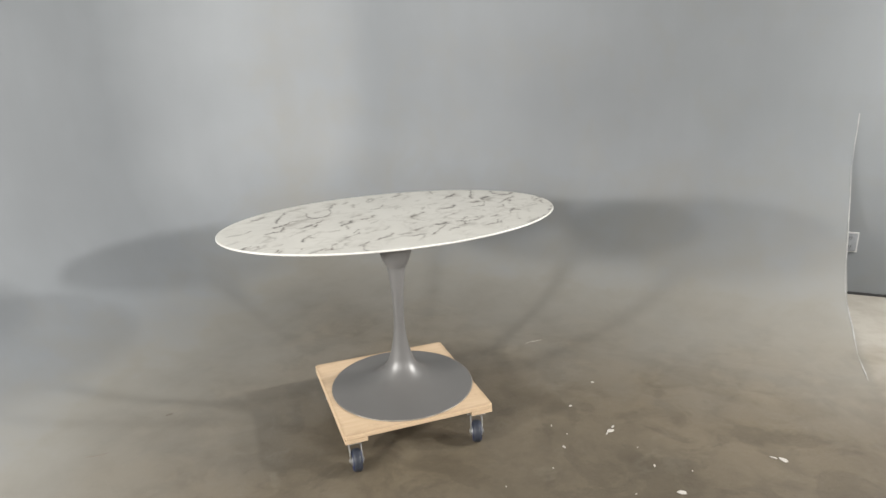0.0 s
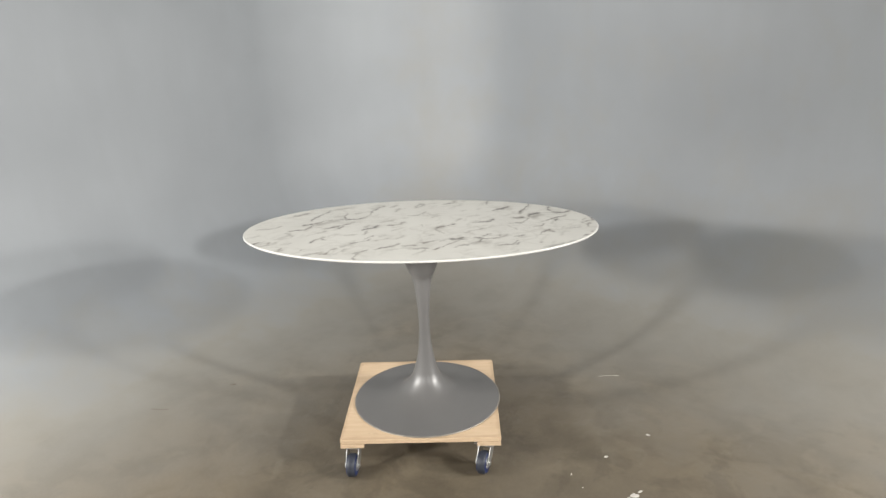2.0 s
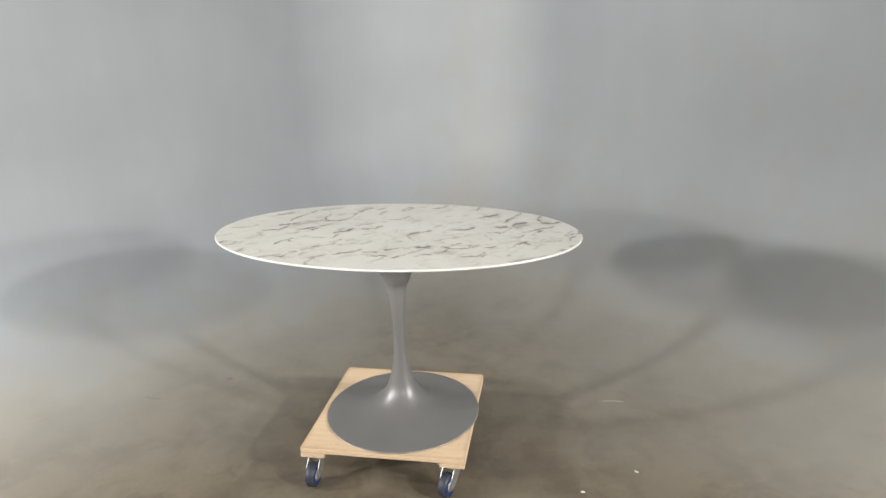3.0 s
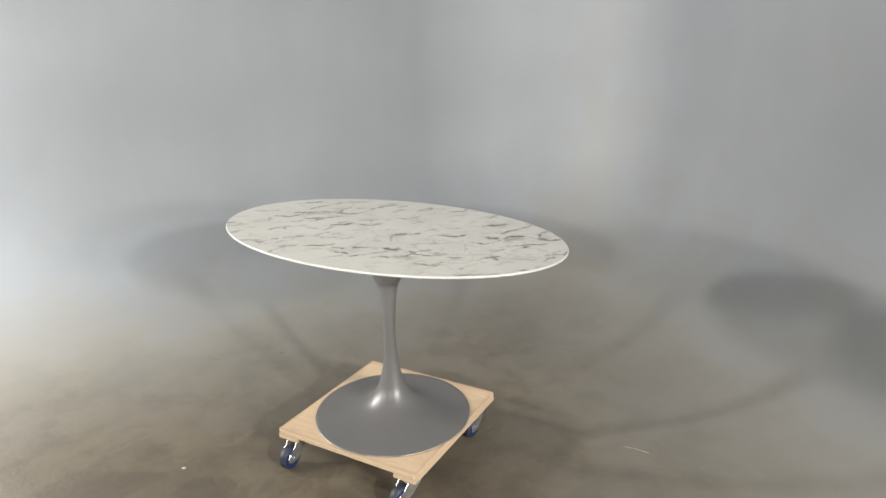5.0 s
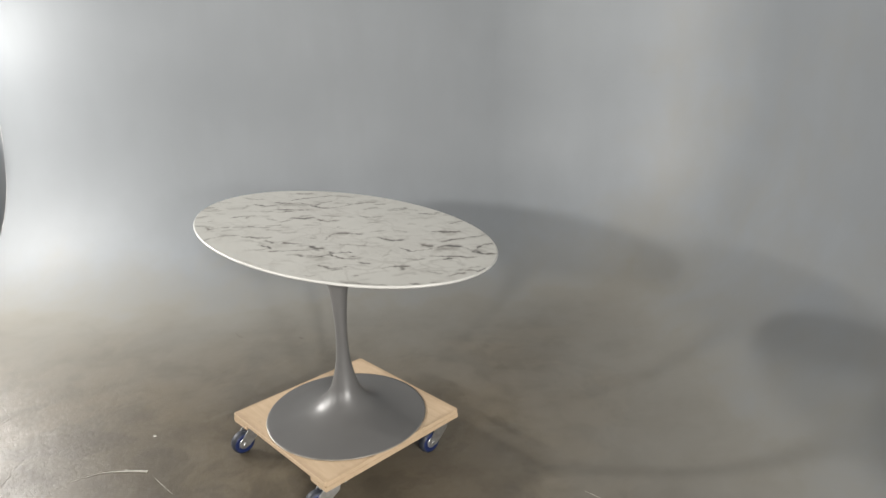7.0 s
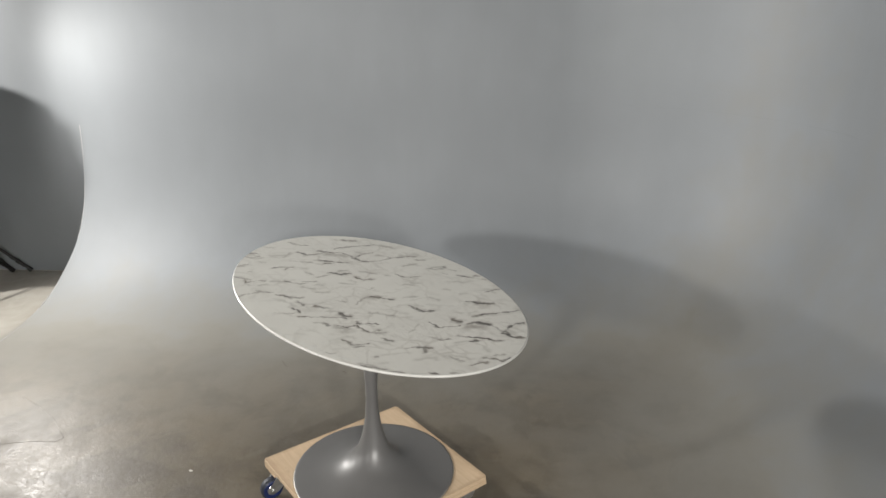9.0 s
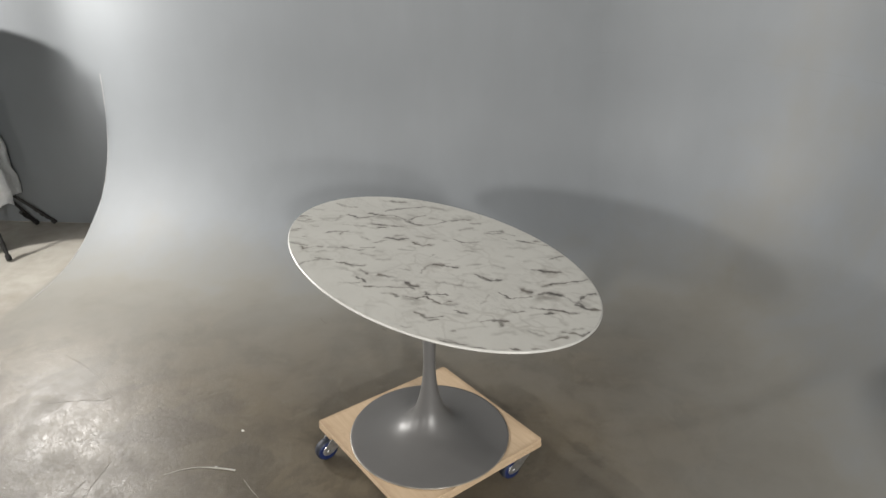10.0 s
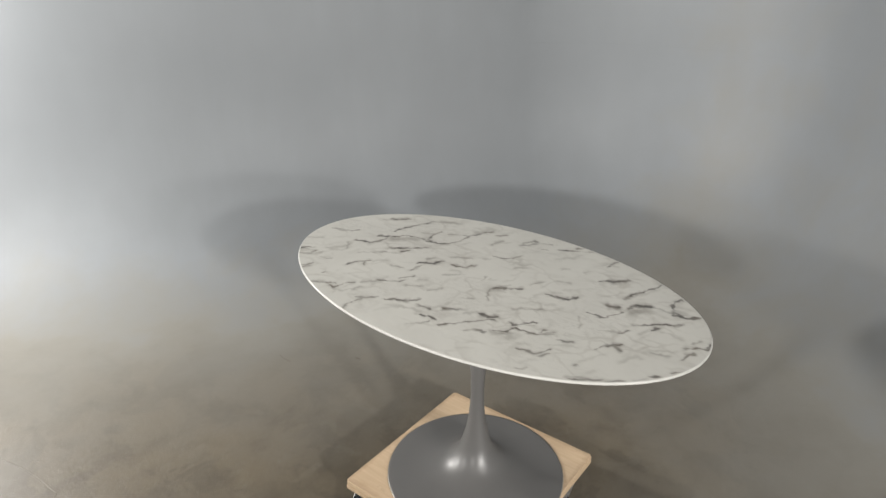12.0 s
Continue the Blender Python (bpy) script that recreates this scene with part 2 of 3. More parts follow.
def add_box(bm, x0, x1, y0, y1, z0, z1, bevel=0.0, index=0):
    made = bmesh.ops.create_cube(bm, size=1)["verts"]
    for v in made:
        v.co = Vector(((x0 + x1) / 2 + v.co.x * (x1 - x0), (y0 + y1) / 2 + v.co.y * (y1 - y0), (z0 + z1) / 2 + v.co.z * (z1 - z0)))
    faces = {f for v in made for f in v.link_faces}
    for f in faces:
        f.material_index = index
    if bevel:
        edges = {e for v in made for e in v.link_edges}
        bmesh.ops.bevel(bm, geom=list(edges), offset=bevel, segments=2, affect="EDGES", profile=0.7)
    return bm


def add_tube(bm, a, b, r0, r1=None, sides=14):
    a, b = Vector(a), Vector(b)
    r1 = r0 if r1 is None else r1
    m = Matrix.Translation((a + b) / 2) @ (b - a).to_track_quat("Z", "Y").to_matrix().to_4x4()
    bmesh.ops.create_cone(bm, cap_ends=True, segments=sides, radius1=r0, radius2=r1, depth=(b - a).length, matrix=m)
    return bm


def lathe(profile, sides=96, close_top=True, close_bottom=True):
    bm = bmesh.new()
    rings = []
    for r, z in profile:
        rings.append([bm.verts.new((r * math.cos(2 * math.pi * i / sides), r * math.sin(2 * math.pi * i / sides), z)) for i in range(sides)])
    for low, high in zip(rings, rings[1:]):
        for i in range(sides):
            j = (i + 1) % sides
            bm.faces.new((low[i], low[j], high[j], high[i]))
    if close_bottom:
        bm.faces.new(rings[0][::-1])
    if close_top:
        bm.faces.new(rings[-1])
    bmesh.ops.recalc_face_normals(bm, faces=bm.faces)
    return bm


def smooth_profile(points, steps=6):
    """Catmull-Rom through (r, z) pairs."""
    out = []
    p = [points[0]] + list(points) + [points[-1]]
    for i in range(1, len(p) - 2):
        for s in range(steps):
            t = s / steps
            out.append(tuple(0.5 * (2 * b + (c - a) * t + (2 * a - 5 * b + 4 * c - d) * t * t + (3 * b - a - 3 * c + d) * t ** 3)
                             for a, b, c, d in zip(p[i - 1], p[i], p[i + 1], p[i + 2])))
    return out + [points[-1]]


def thing(name, matrix, label, category, group="", kind=""):
    ob = new(name)
    ob.empty_display_size = 0.1
    ob.matrix_basis = matrix
    return tagged(ob, label, category, group, kind)


# ---- the room ----
U_END, V_END = 12.5, 12.0        # far walls, along the back wall and along the left wall
COVE_H, COVE_F, COVE_EXP = 1.23, 1.245, 2.6
CORNER_R = 1.20
COVE_CENTRE = COVE_H * (1 - (1 - (1 - CORNER_R / COVE_F) ** COVE_EXP) ** (1 / COVE_EXP)) + 0.0008        # height of the panel at the arc's centre
COVE_RIGHT, COVE_LEFT = 4.17, 4.395


def room_slab(name, x0, x1, y0, y1, z0, z1, material, label, category):
    ob = part(name, add_box(bmesh.new(), x0, x1, y0, y1, z0, z1), material, None, label)
    ob.matrix_basis = ROOM
    return tagged(ob, label, category, kind="structure")


room_slab("floor", -0.2, U_END + 0.2, -V_END - 0.2, 0.2, -0.15, 0.0, FLOOR, "worn brownish-grey sealed concrete studio floor with scuffs", "floor")
room_slab("wall_back", CORNER_R, U_END, 0.0, 0.2, 0.0, CEIL, FLOOR, "smooth grey painted studio wall", "wall")
room_slab("wall_left", -0.2, 0.0, -V_END, -CORNER_R, 0.0, CEIL, FLOOR, "smooth grey painted studio wall beside the light stands", "wall")
# added out of view to close the room; dark to hold the fill light down
room_slab("wall_right", U_END, U_END + 0.2, -V_END, 0.2, 0.0, CEIL, UNSEEN_WALL, "unseen wall added to close the room, kept dark against bounced light", "wall")
room_slab("wall_front", -0.2, U_END + 0.2, -V_END - 0.2, -V_END, 0.0, CEIL, UNSEEN_WALL, "unseen wall added to close the room, kept dark against bounced light", "wall")
room_slab("ceiling", -0.2, U_END + 0.2, -V_END - 0.2, 0.2, CEIL, CEIL + 0.15, UNSEEN_CEILING, "unseen ceiling added to close the room, kept dark against bounced light", "ceiling")


def plan_stations():
    """Stations along the foot of the two walls: place, inward normal, whether on the bend."""
    out = []
    for i in range(24):
        out.append(((0.0, -(COVE_LEFT + (CORNER_R - COVE_LEFT) * i / 24)), (1.0, 0.0), False))
    for i in range(37):
        a = radians(180 - 90 * i / 36)
        out.append(((CORNER_R + CORNER_R * math.cos(a), -CORNER_R + CORNER_R * math.sin(a)), (-math.cos(a), -math.sin(a)), True))
    for i in range(1, 25):
        out.append(((CORNER_R + (COVE_RIGHT - CORNER_R) * i / 24, 0.0), (0.0, -1.0), False))
    return out


def cove_profile():
    out = []
    for i in range(41):
        a = math.pi / 2 * i / 40
        out.append((COVE_F * (1 - math.cos(a) ** (2 / COVE_EXP)) + 0.0008 * (1 - i / 40), COVE_H * (1 - math.sin(a) ** (2 / COVE_EXP)) - 0.0015 * (i / 40) ** 4))
    return out


def sweep(stations, profile, wobble=0.0):
    bm = bmesh.new()
    rows = []
    last = len(stations) - 1
    for k, ((x, y), (nx, ny), bend) in enumerate(stations):
        row = []
        for o, z in profile:
            if bend:        # in the bend the panel ends at the centre of the arc
                o = min(o, CORNER_R - 0.0001)
                z = max(z, COVE_CENTRE)
            # the free ends of the cove are a little uneven
            slip = wobble * noise.noise((o * 3.1, z * 2.7, k * 9.0)) if k in (0, last) else 0.0
            row.append(bm.verts.new((x + nx * o - ny * slip, y + ny * o + nx * slip, z)))
        rows.append(row)
    for a, b in zip(rows, rows[1:]):
        for i in range(len(profile) - 1):
            bm.faces.new((a[i], a[i + 1], b[i + 1], b[i]))
    bmesh.ops.remove_doubles(bm, verts=bm.verts, dist=0.0006)
    bm.normal_update()
    (x, y), (nx, ny), _ = stations[0]
    bm.faces.ensure_lookup_table()
    probe = bm.faces[0]
    if probe.normal.x * nx + probe.normal.y * ny < 0:
        bmesh.ops.reverse_faces(bm, faces=bm.faces)
    return bm


def cove():
    ob = part("cyclorama_cove", sweep(plan_stations(), cove_profile(), 0.014), FLOOR, None, smooth=True)
    ob.matrix_basis = ROOM
    tagged(ob, "seamless grey painted cyclorama cove curving into the floor", "cyclorama", kind="structure")
    bend = [s for s in plan_stations() if s[2]]
    top = part("cyclorama_corner", sweep(bend, [(0.0, COVE_H + (CEIL - COVE_H) * i / 8) for i in range(9)]), FLOOR, None, smooth=True)
    top.matrix_basis = ROOM
    tagged(top, "rounded grey painted vertical corner of the cyclorama", "cyclorama", kind="structure")
    return ob


cove()


def cove_end(station, side):
    """The raw edge of the cove panel, 7 mm thick, at a free end."""
    (x, y), (nx, ny), _ = station
    bm = bmesh.new()
    rows = []
    for o, z in cove_profile():
        if z > 1.08:        # higher up the panel lies flush with the wall
            continue
        slip = 0.014 * noise.noise((o * 3.1, z * 2.7, (0 if side < 0 else len(plan_stations()) - 1) * 9.0))
        sx, sy = -ny * slip, nx * slip
        thick = 0.007 * min(1.0, 0.25 + o * 4)
        rows.append([bm.verts.new((x + nx * (o + p) + sx - ny * side * q, y + ny * (o + p) + sy + nx * side * q, max(z + w, -0.002)))
                     for p, q, w in ((0.0, 0.0, 0.0), (0.0, 0.003, 0.0), (-thick, 0.003, -0.3 * thick), (-thick, -0.004, -0.3 * thick))])
    for a, b in zip(rows, rows[1:]):
        for i in range(3):
            bm.faces.new((a[i], a[i + 1], b[i + 1], b[i]))
    bmesh.ops.recalc_face_normals(bm, faces=bm.faces)
    ob = part("trim", bm, COVE_EDGE)
    ob.matrix_basis = ROOM
    tagged(ob, "pale chipped raw edge of the cove panel", "trim", kind="structure")


cove_end(plan_stations()[0], 1)
cove_end(plan_stations()[-1], -1)


def seam(name, x0, x1, y0, y1):
    ob = part(name, add_box(bmesh.new(), x0, x1, y0, y1, 0.0, 0.014), DARK)
    ob.matrix_basis = ROOM
    tagged(ob, "thin dark joint strip at the foot of the wall", "baseboard", kind="structure")


seam("baseboard", COVE_RIGHT + 0.02, U_END, -0.008, 0.0)

# ---- the table ----
TOP_A, TOP_B, TOP_Z, TOP_T = 0.661, 0.397, 0.88, 0.020
DECK_Z = 0.155

# veins of the printed laminate: chains of points along and across the oval, in millimetres; the print repeats along the top
BOLD_VEINS = [
    (-517, 180, -503, 185, -472, 217), (-401, 67, -385, 97, -360, 106), (-446, 43, -423, 55), (-263, 60, -255, 73), (-308, -4, -297, 16),
    (-316, -300, -294, -305), (-231, -195, -210, -183), (69, -27, 79, -14, 93, -8), (118, 12, 132, 19), (21, -262, 47, -266),
    (67, -284, 80, -266, 88, -252), (29, -205, 45, -196, 59, -189), (120, -171, 148, -171, 163, -155), (204, -155, 219, -165, 229, -161),
    (122, 364, 134, 379), (-194, 263, -188, 287, -170, 308),
]
STRONG_VEINS = [
    (-434, 109, -428, 145, -411, 185, -393, 226, -387, 258), (-484, -25, -456, -19, -432, -18), (-298, 119, -313, 150, -313, 180, -305, 200),
    (-298, 119, -276, 113, -249, 118, -223, 150, -207, 175), (-207, 175, -212, 213, -205, 236, -194, 263), (-357, -4, -333, 10, -297, 39, -263, 60),
    (-207, -34, -192, -17, -167, -7, -163, 22), (-121, 19, -94, 26, -74, 27, -65, 59), (-294, -305, -297, -285), (-8, -273, 11, -273, 16, -261),
    (198, -218, 221, -202, 225, -182), (219, -165, 236, -145, 248, -124, 263, -120),
]
STRONG_VEINS_B = [
    (231, -177, 248, -178, 275, -167, 294, -158), (227, 44, 251, 50, 268, 51, 276, 75), (-62, 151, -32, 148, -16, 156, -2, 183),
    (81, 320, 97, 327, 134, 352, 173, 372), (521, 140, 547, 152, 561, 153, 583, 174), (606, -1, 619, 13), (326, -325, 343, -315, 349, -301),
    (286, -251, 306, -244, 330, -244, 343, -227, 352, -201), (-377, -176, -369, -149, -356, -133, -338, -114),
    (-133, -270, -109, -251, -79, -243, -59, -214),
]
MIDDLE_VEINS = [
    (-603, -2, -561, 6, -550, 22, -542, 41), (-432, -18, -419, 10, -407, 37), (-360, 106, -329, 119, -299, 112),
    (-270, 196, -258, 212, -233, 226, -207, 229), (-372, -66, -350, -38), (-349, -128, -331, -144), (-199, -88, -197, -57, -189, -40),
    (-469, -280, -456, -255), (-370, -321, -339, -301, -311, -283), (-297, -285, -273, -252), (-194, -152, -163, -117), (-176, -165, -168, -149),
    (-189, -367, -193, -331, -187, -305), (-201, -308, -177, -293, -159, -266), (-42, -238, -20, -232, -2, -230), (93, -8, 111, 7),
    (-1, -327, 24, -300, 34, -285),
]
MIDDLE_VEINS_B = [
    (90, -254, 121, -222, 147, -183, 167, -174), (140, -268, 150, -249, 167, -236, 180, -235), (290, -151, 291, -133),
    (342, -157, 362, -151, 376, -143), (425, -229, 428, -223), (253, 290, 254, 326, 263, 354), (-37, 270, -16, 288, -4, 321), (-37, 288, -25, 321),
    (-21, 331, 1, 330, 37, 342), (31, 291, 55, 293), (-2, 183, 10, 213), (199, 30, 226, 47), (-139, 290, -119, 312), (-538, 164, -525, 167),
]
FAINT_VEINS = [
    (-352, 155, -324, 172, -305, 200), (-467, -191, -443, -182), (-266, -102, -226, -91), (-207, 2, -190, 21), (-156, 64, -126, 83, -98, 90),
    (-73, 115, -50, 128), (-95, -48, -62, -17), (3, 16, 7, -13), (-584, -186, -556, -175), (-526, -201, -491, -173),
    (-292, -312, -261, -309, -241, -284, -238, -260), (-256, -234, -229, -203), (-210, -183, -176, -165), (-140, -168, -104, -148),
    (-74, -155, -56, -131, -45, -119), (16, -159, 18, -149), (21, -134, 61, -115), (61, -38, 78, -80, 96, -94), (47, -198, 80, -179),
    (85, -199, 109, -168), (294, -158, 318, -129),
]
FAINT_VEINS_B = [
    (-114, 220, -100, 266), (40, 118, 64, 143), (136, 58, 154, 91), (183, 123, 222, 136), (168, -94, 199, -72, 230, -51), (436, -283, 467, -261),
    (324, -22, 363, -64), (406, -55, 444, -21),
]
PATCH_VEINS = [
    (-387, 258, -346, 277, -301, 300, -298, 329), (191, -226, 212, -227, 226, -209), (-385, 55, -362, 85, -327, 102), (-197, 274, -176, 316),
    (46, -245, 62, -217), (500, 213, 505, 181, 519, 153),
]
PRINT_REPEAT = (0.816, 0.036)


def lattice_noise(x, y, scale, seed):
    """Smooth value noise on arrays, -1 to 1."""
    table = np.random.RandomState(seed).uniform(-1, 1, (64, 64))
    x, y = x * scale + 31.7, y * scale + 17.3
    i, j = np.floor(x).astype(int), np.floor(y).astype(int)
    u, v = x - i, y - j
    u, v = u * u * (3 - 2 * u), v * v * (3 - 2 * v)
    i0, j0, i1, j1 = i % 64, j % 64, (i + 1) % 64, (j + 1) % 64
    return (table[i0, j0] * (1 - u) + table[i1, j0] * u) * (1 - v) + (table[i0, j1] * (1 - u) + table[i1, j1] * u) * v


def vein_fields(x, y):
    """Dark cores and paler bands of the veins, 0 to 1, at points of the top."""
    wx = x + 0.003 * lattice_noise(x, y, 18, 1) + 0.004 * lattice_noise(x, y, 46, 2) + 0.0036 * lattice_noise(x, y, 115, 8)
    wy = y + 0.003 * lattice_noise(x, y, 18, 3) + 0.004 * lattice_noise(x, y, 46, 4) + 0.0036 * lattice_noise(x, y, 115, 9)
    core, band = np.zeros_like(x), np.zeros_like(x)
    swell = np.clip(0.85 + 0.6 * lattice_noise(x, y, 30, 5) + 0.5 * lattice_noise(x, y, 75, 6), 0.35, 1.8)
    ink = np.clip(0.98 + 0.6 * lattice_noise(x, y, 24, 7) + 0.5 * lattice_noise(x, y, 60, 10), 0.15, 1)
    wash = np.clip(0.55 + 0.9 * lattice_noise(x, y, 17, 11), 0.08, 1)
    lines = []
    for chains, dark, pale, width in ((BOLD_VEINS, 0.95, 0.9, 0.0062), (STRONG_VEINS + STRONG_VEINS_B, 0.95, 0.75, 0.0044),
                                      (MIDDLE_VEINS + MIDDLE_VEINS_B, 0.72, 0.62, 0.0040), (FAINT_VEINS + FAINT_VEINS_B, 0.30, 0.55, 0.0042), (PATCH_VEINS, 0.10, 0.8, 0.012)):
        for chain in chains:
            p = [v / 1000 for v in chain]
            for i in range(0, len(p) - 2, 2):
                for k in (-1, 0, 1):
                    ox, oy = k * PRINT_REPEAT[0], k * PRINT_REPEAT[1]
                    lines.append((p[i] + ox, p[i + 1] + oy, p[i + 2] + ox, p[i + 3] + oy, dark, pale, width))
    pick = np.random.RandomState(12)
    for _ in range(120):      # faint short bent veins between the strong ones
        a, b = pick.uniform(-0.62, 0.62), pick.uniform(-0.36, 0.36)
        turn, pale = radians(pick.normal(44, 24)), pick.uniform(0.10, 0.45)
        for _ in range(pick.randint(1, 4)):
            reach = pick.uniform(0.012, 0.045)
            to = (a + reach * math.cos(turn), b + reach * math.sin(turn))
            lines.append((a, b, *to, 0.25 * pale, pale, 0.004))
            (a, b), turn = to, turn + radians(pick.normal(0, 38))
    for ax, ay, bx, by, dark, pale, width in lines:
        dx, dy = bx - ax, by - ay
        near = np.nonzero((np.abs(wx - (ax + bx) / 2) < abs(dx) / 2 + 0.045) & (np.abs(wy - (ay + by) / 2) < abs(dy) / 2 + 0.045))[0]
        px, py = wx[near], wy[near]
        t = np.clip(((px - ax) * dx + (py - ay) * dy) / (dx * dx + dy * dy), 0, 1)
        gap = np.hypot(px - ax - t * dx, py - ay - t * dy)
        core[near] = np.maximum(core[near], dark * ink[near] * np.exp(-(gap / (width * swell[near])) ** 3))
        band[near] = np.maximum(band[near], pale * wash[near] * np.exp(-(gap / (2.1 * width * swell[near])) ** 2))
    return core, band


def table_top(parent):
    """Oval laminate top: marble face, white rounded edge, chamfered underside."""
    sides, rings = 800, 240
    angle = 2 * np.pi * np.arange(sides) / sides
    shrink = 0.004
    radial = np.linspace(0.0, 1.0, rings + 1)[1:]
    x = np.concatenate([[0.0], ((TOP_A - shrink) * radial[:, None] * np.cos(angle)).ravel()])
    y = np.concatenate([[0.0], ((TOP_B - shrink) * radial[:, None] * np.sin(angle)).ravel()])
    verts = np.stack([x, y, np.zeros_like(x)], 1)
    nxt = np.roll(np.arange(sides), -1)
    faces = [(0, 1 + i, 1 + int(nxt[i])) for i in range(sides)]
    for r in range(rings - 1):
        a, b = 1 + r * sides, 1 + (r + 1) * sides
        faces += [(a + i, b + i, b + int(nxt[i]), a + int(nxt[i])) for i in range(sides)]
    me = bpy.data.meshes.new("tabletop")
    me.from_pydata(verts.tolist(), [], faces)
    vein, haze = vein_fields(x, y)
    for name, values in (("vein", vein), ("haze", haze)):
        me.attributes.new(name, "FLOAT", "POINT").data.foreach_set("value", values.astype(np.float32))
    me.materials.append(MARBLE)
    me.polygons.foreach_set("use_smooth", [True] * len(me.polygons))
    top = new("tabletop", me)
    top.parent = parent
    top.matrix_basis = pose(0, 0, TOP_Z)
    tagged(top, "oval white marble-look top with grey veins")
    bm = bmesh.new()
    rows = []
    for inset, z in ((0.004, 0.0), (0.0015, -0.0012), (0.0, -0.0035), (0.0006, -0.0065), (0.004, -0.0090), (0.06, -0.024), (0.12, -0.026)):
        rows.append([bm.verts.new(((TOP_A - inset) * math.cos(a), (TOP_B - inset) * math.sin(a), z)) for a in (2 * math.pi * i / 256 for i in range(256))])
    for a, b in zip(rows, rows[1:]):
        for i in range(256):
            bm.faces.new((a[i], b[i], b[(i + 1) % 256], a[(i + 1) % 256]))
    bm.faces.new(rows[-1])
    bmesh.ops.recalc_face_normals(bm, faces=bm.faces)
    part("edge_band", bm, EDGE_WHITE, top, "rounded white lacquered edge and underside", smooth=True)


def tulip_table():
    ob = thing("dining_table", pose(*TABLE, 0, 0, 0, 24.1), "oval white marble-look pedestal table standing on a wooden dolly", "table")
    table_top(ob)
    z = DECK_Z
    foot = [(0.2915, z + 0.0045), (0.283, z + 0.0065), (0.25, z + 0.0105), (0.20, z + 0.018), (0.155, z + 0.029), (0.122, z + 0.042), (0.099, z + 0.056),
            (0.081, z + 0.073), (0.066, z + 0.092), (0.0552, z + 0.111), (0.0472, z + 0.132), (0.0365, z + 0.172), (0.0282, z + 0.218), (0.0238, z + 0.262),
            (0.0216, z + 0.310), (0.0220, z + 0.36), (0.0246, z + 0.41), (0.0290, z + 0.458), (0.034, z + 0.500), (0.0405, z + 0.527), (0.048, z + 0.542),
            (0.062, z + 0.580), (0.076, z + 0.635), (0.088, z + 0.690)]
    part("pedestal", lathe(smooth_profile(foot, 5), 128), PEDESTAL, ob, "grey satin lacquered tulip pedestal", smooth=True)
    part("base_rim", lathe([(0.286, z + 0.0010), (0.2935, z + 0.0010), (0.2944, z + 0.0022), (0.2938, z + 0.0042), (0.2914, z + 0.0049)], 160, False, False), RIM, ob, "thin worn pale rim", smooth=True)
    part("mounting_flange", lathe([(0.094, z + 0.687), (0.096, z + 0.690), (0.096, TOP_Z - 0.0262)], 64), PEDESTAL, ob, smooth=False)
    return ob


tulip_table()


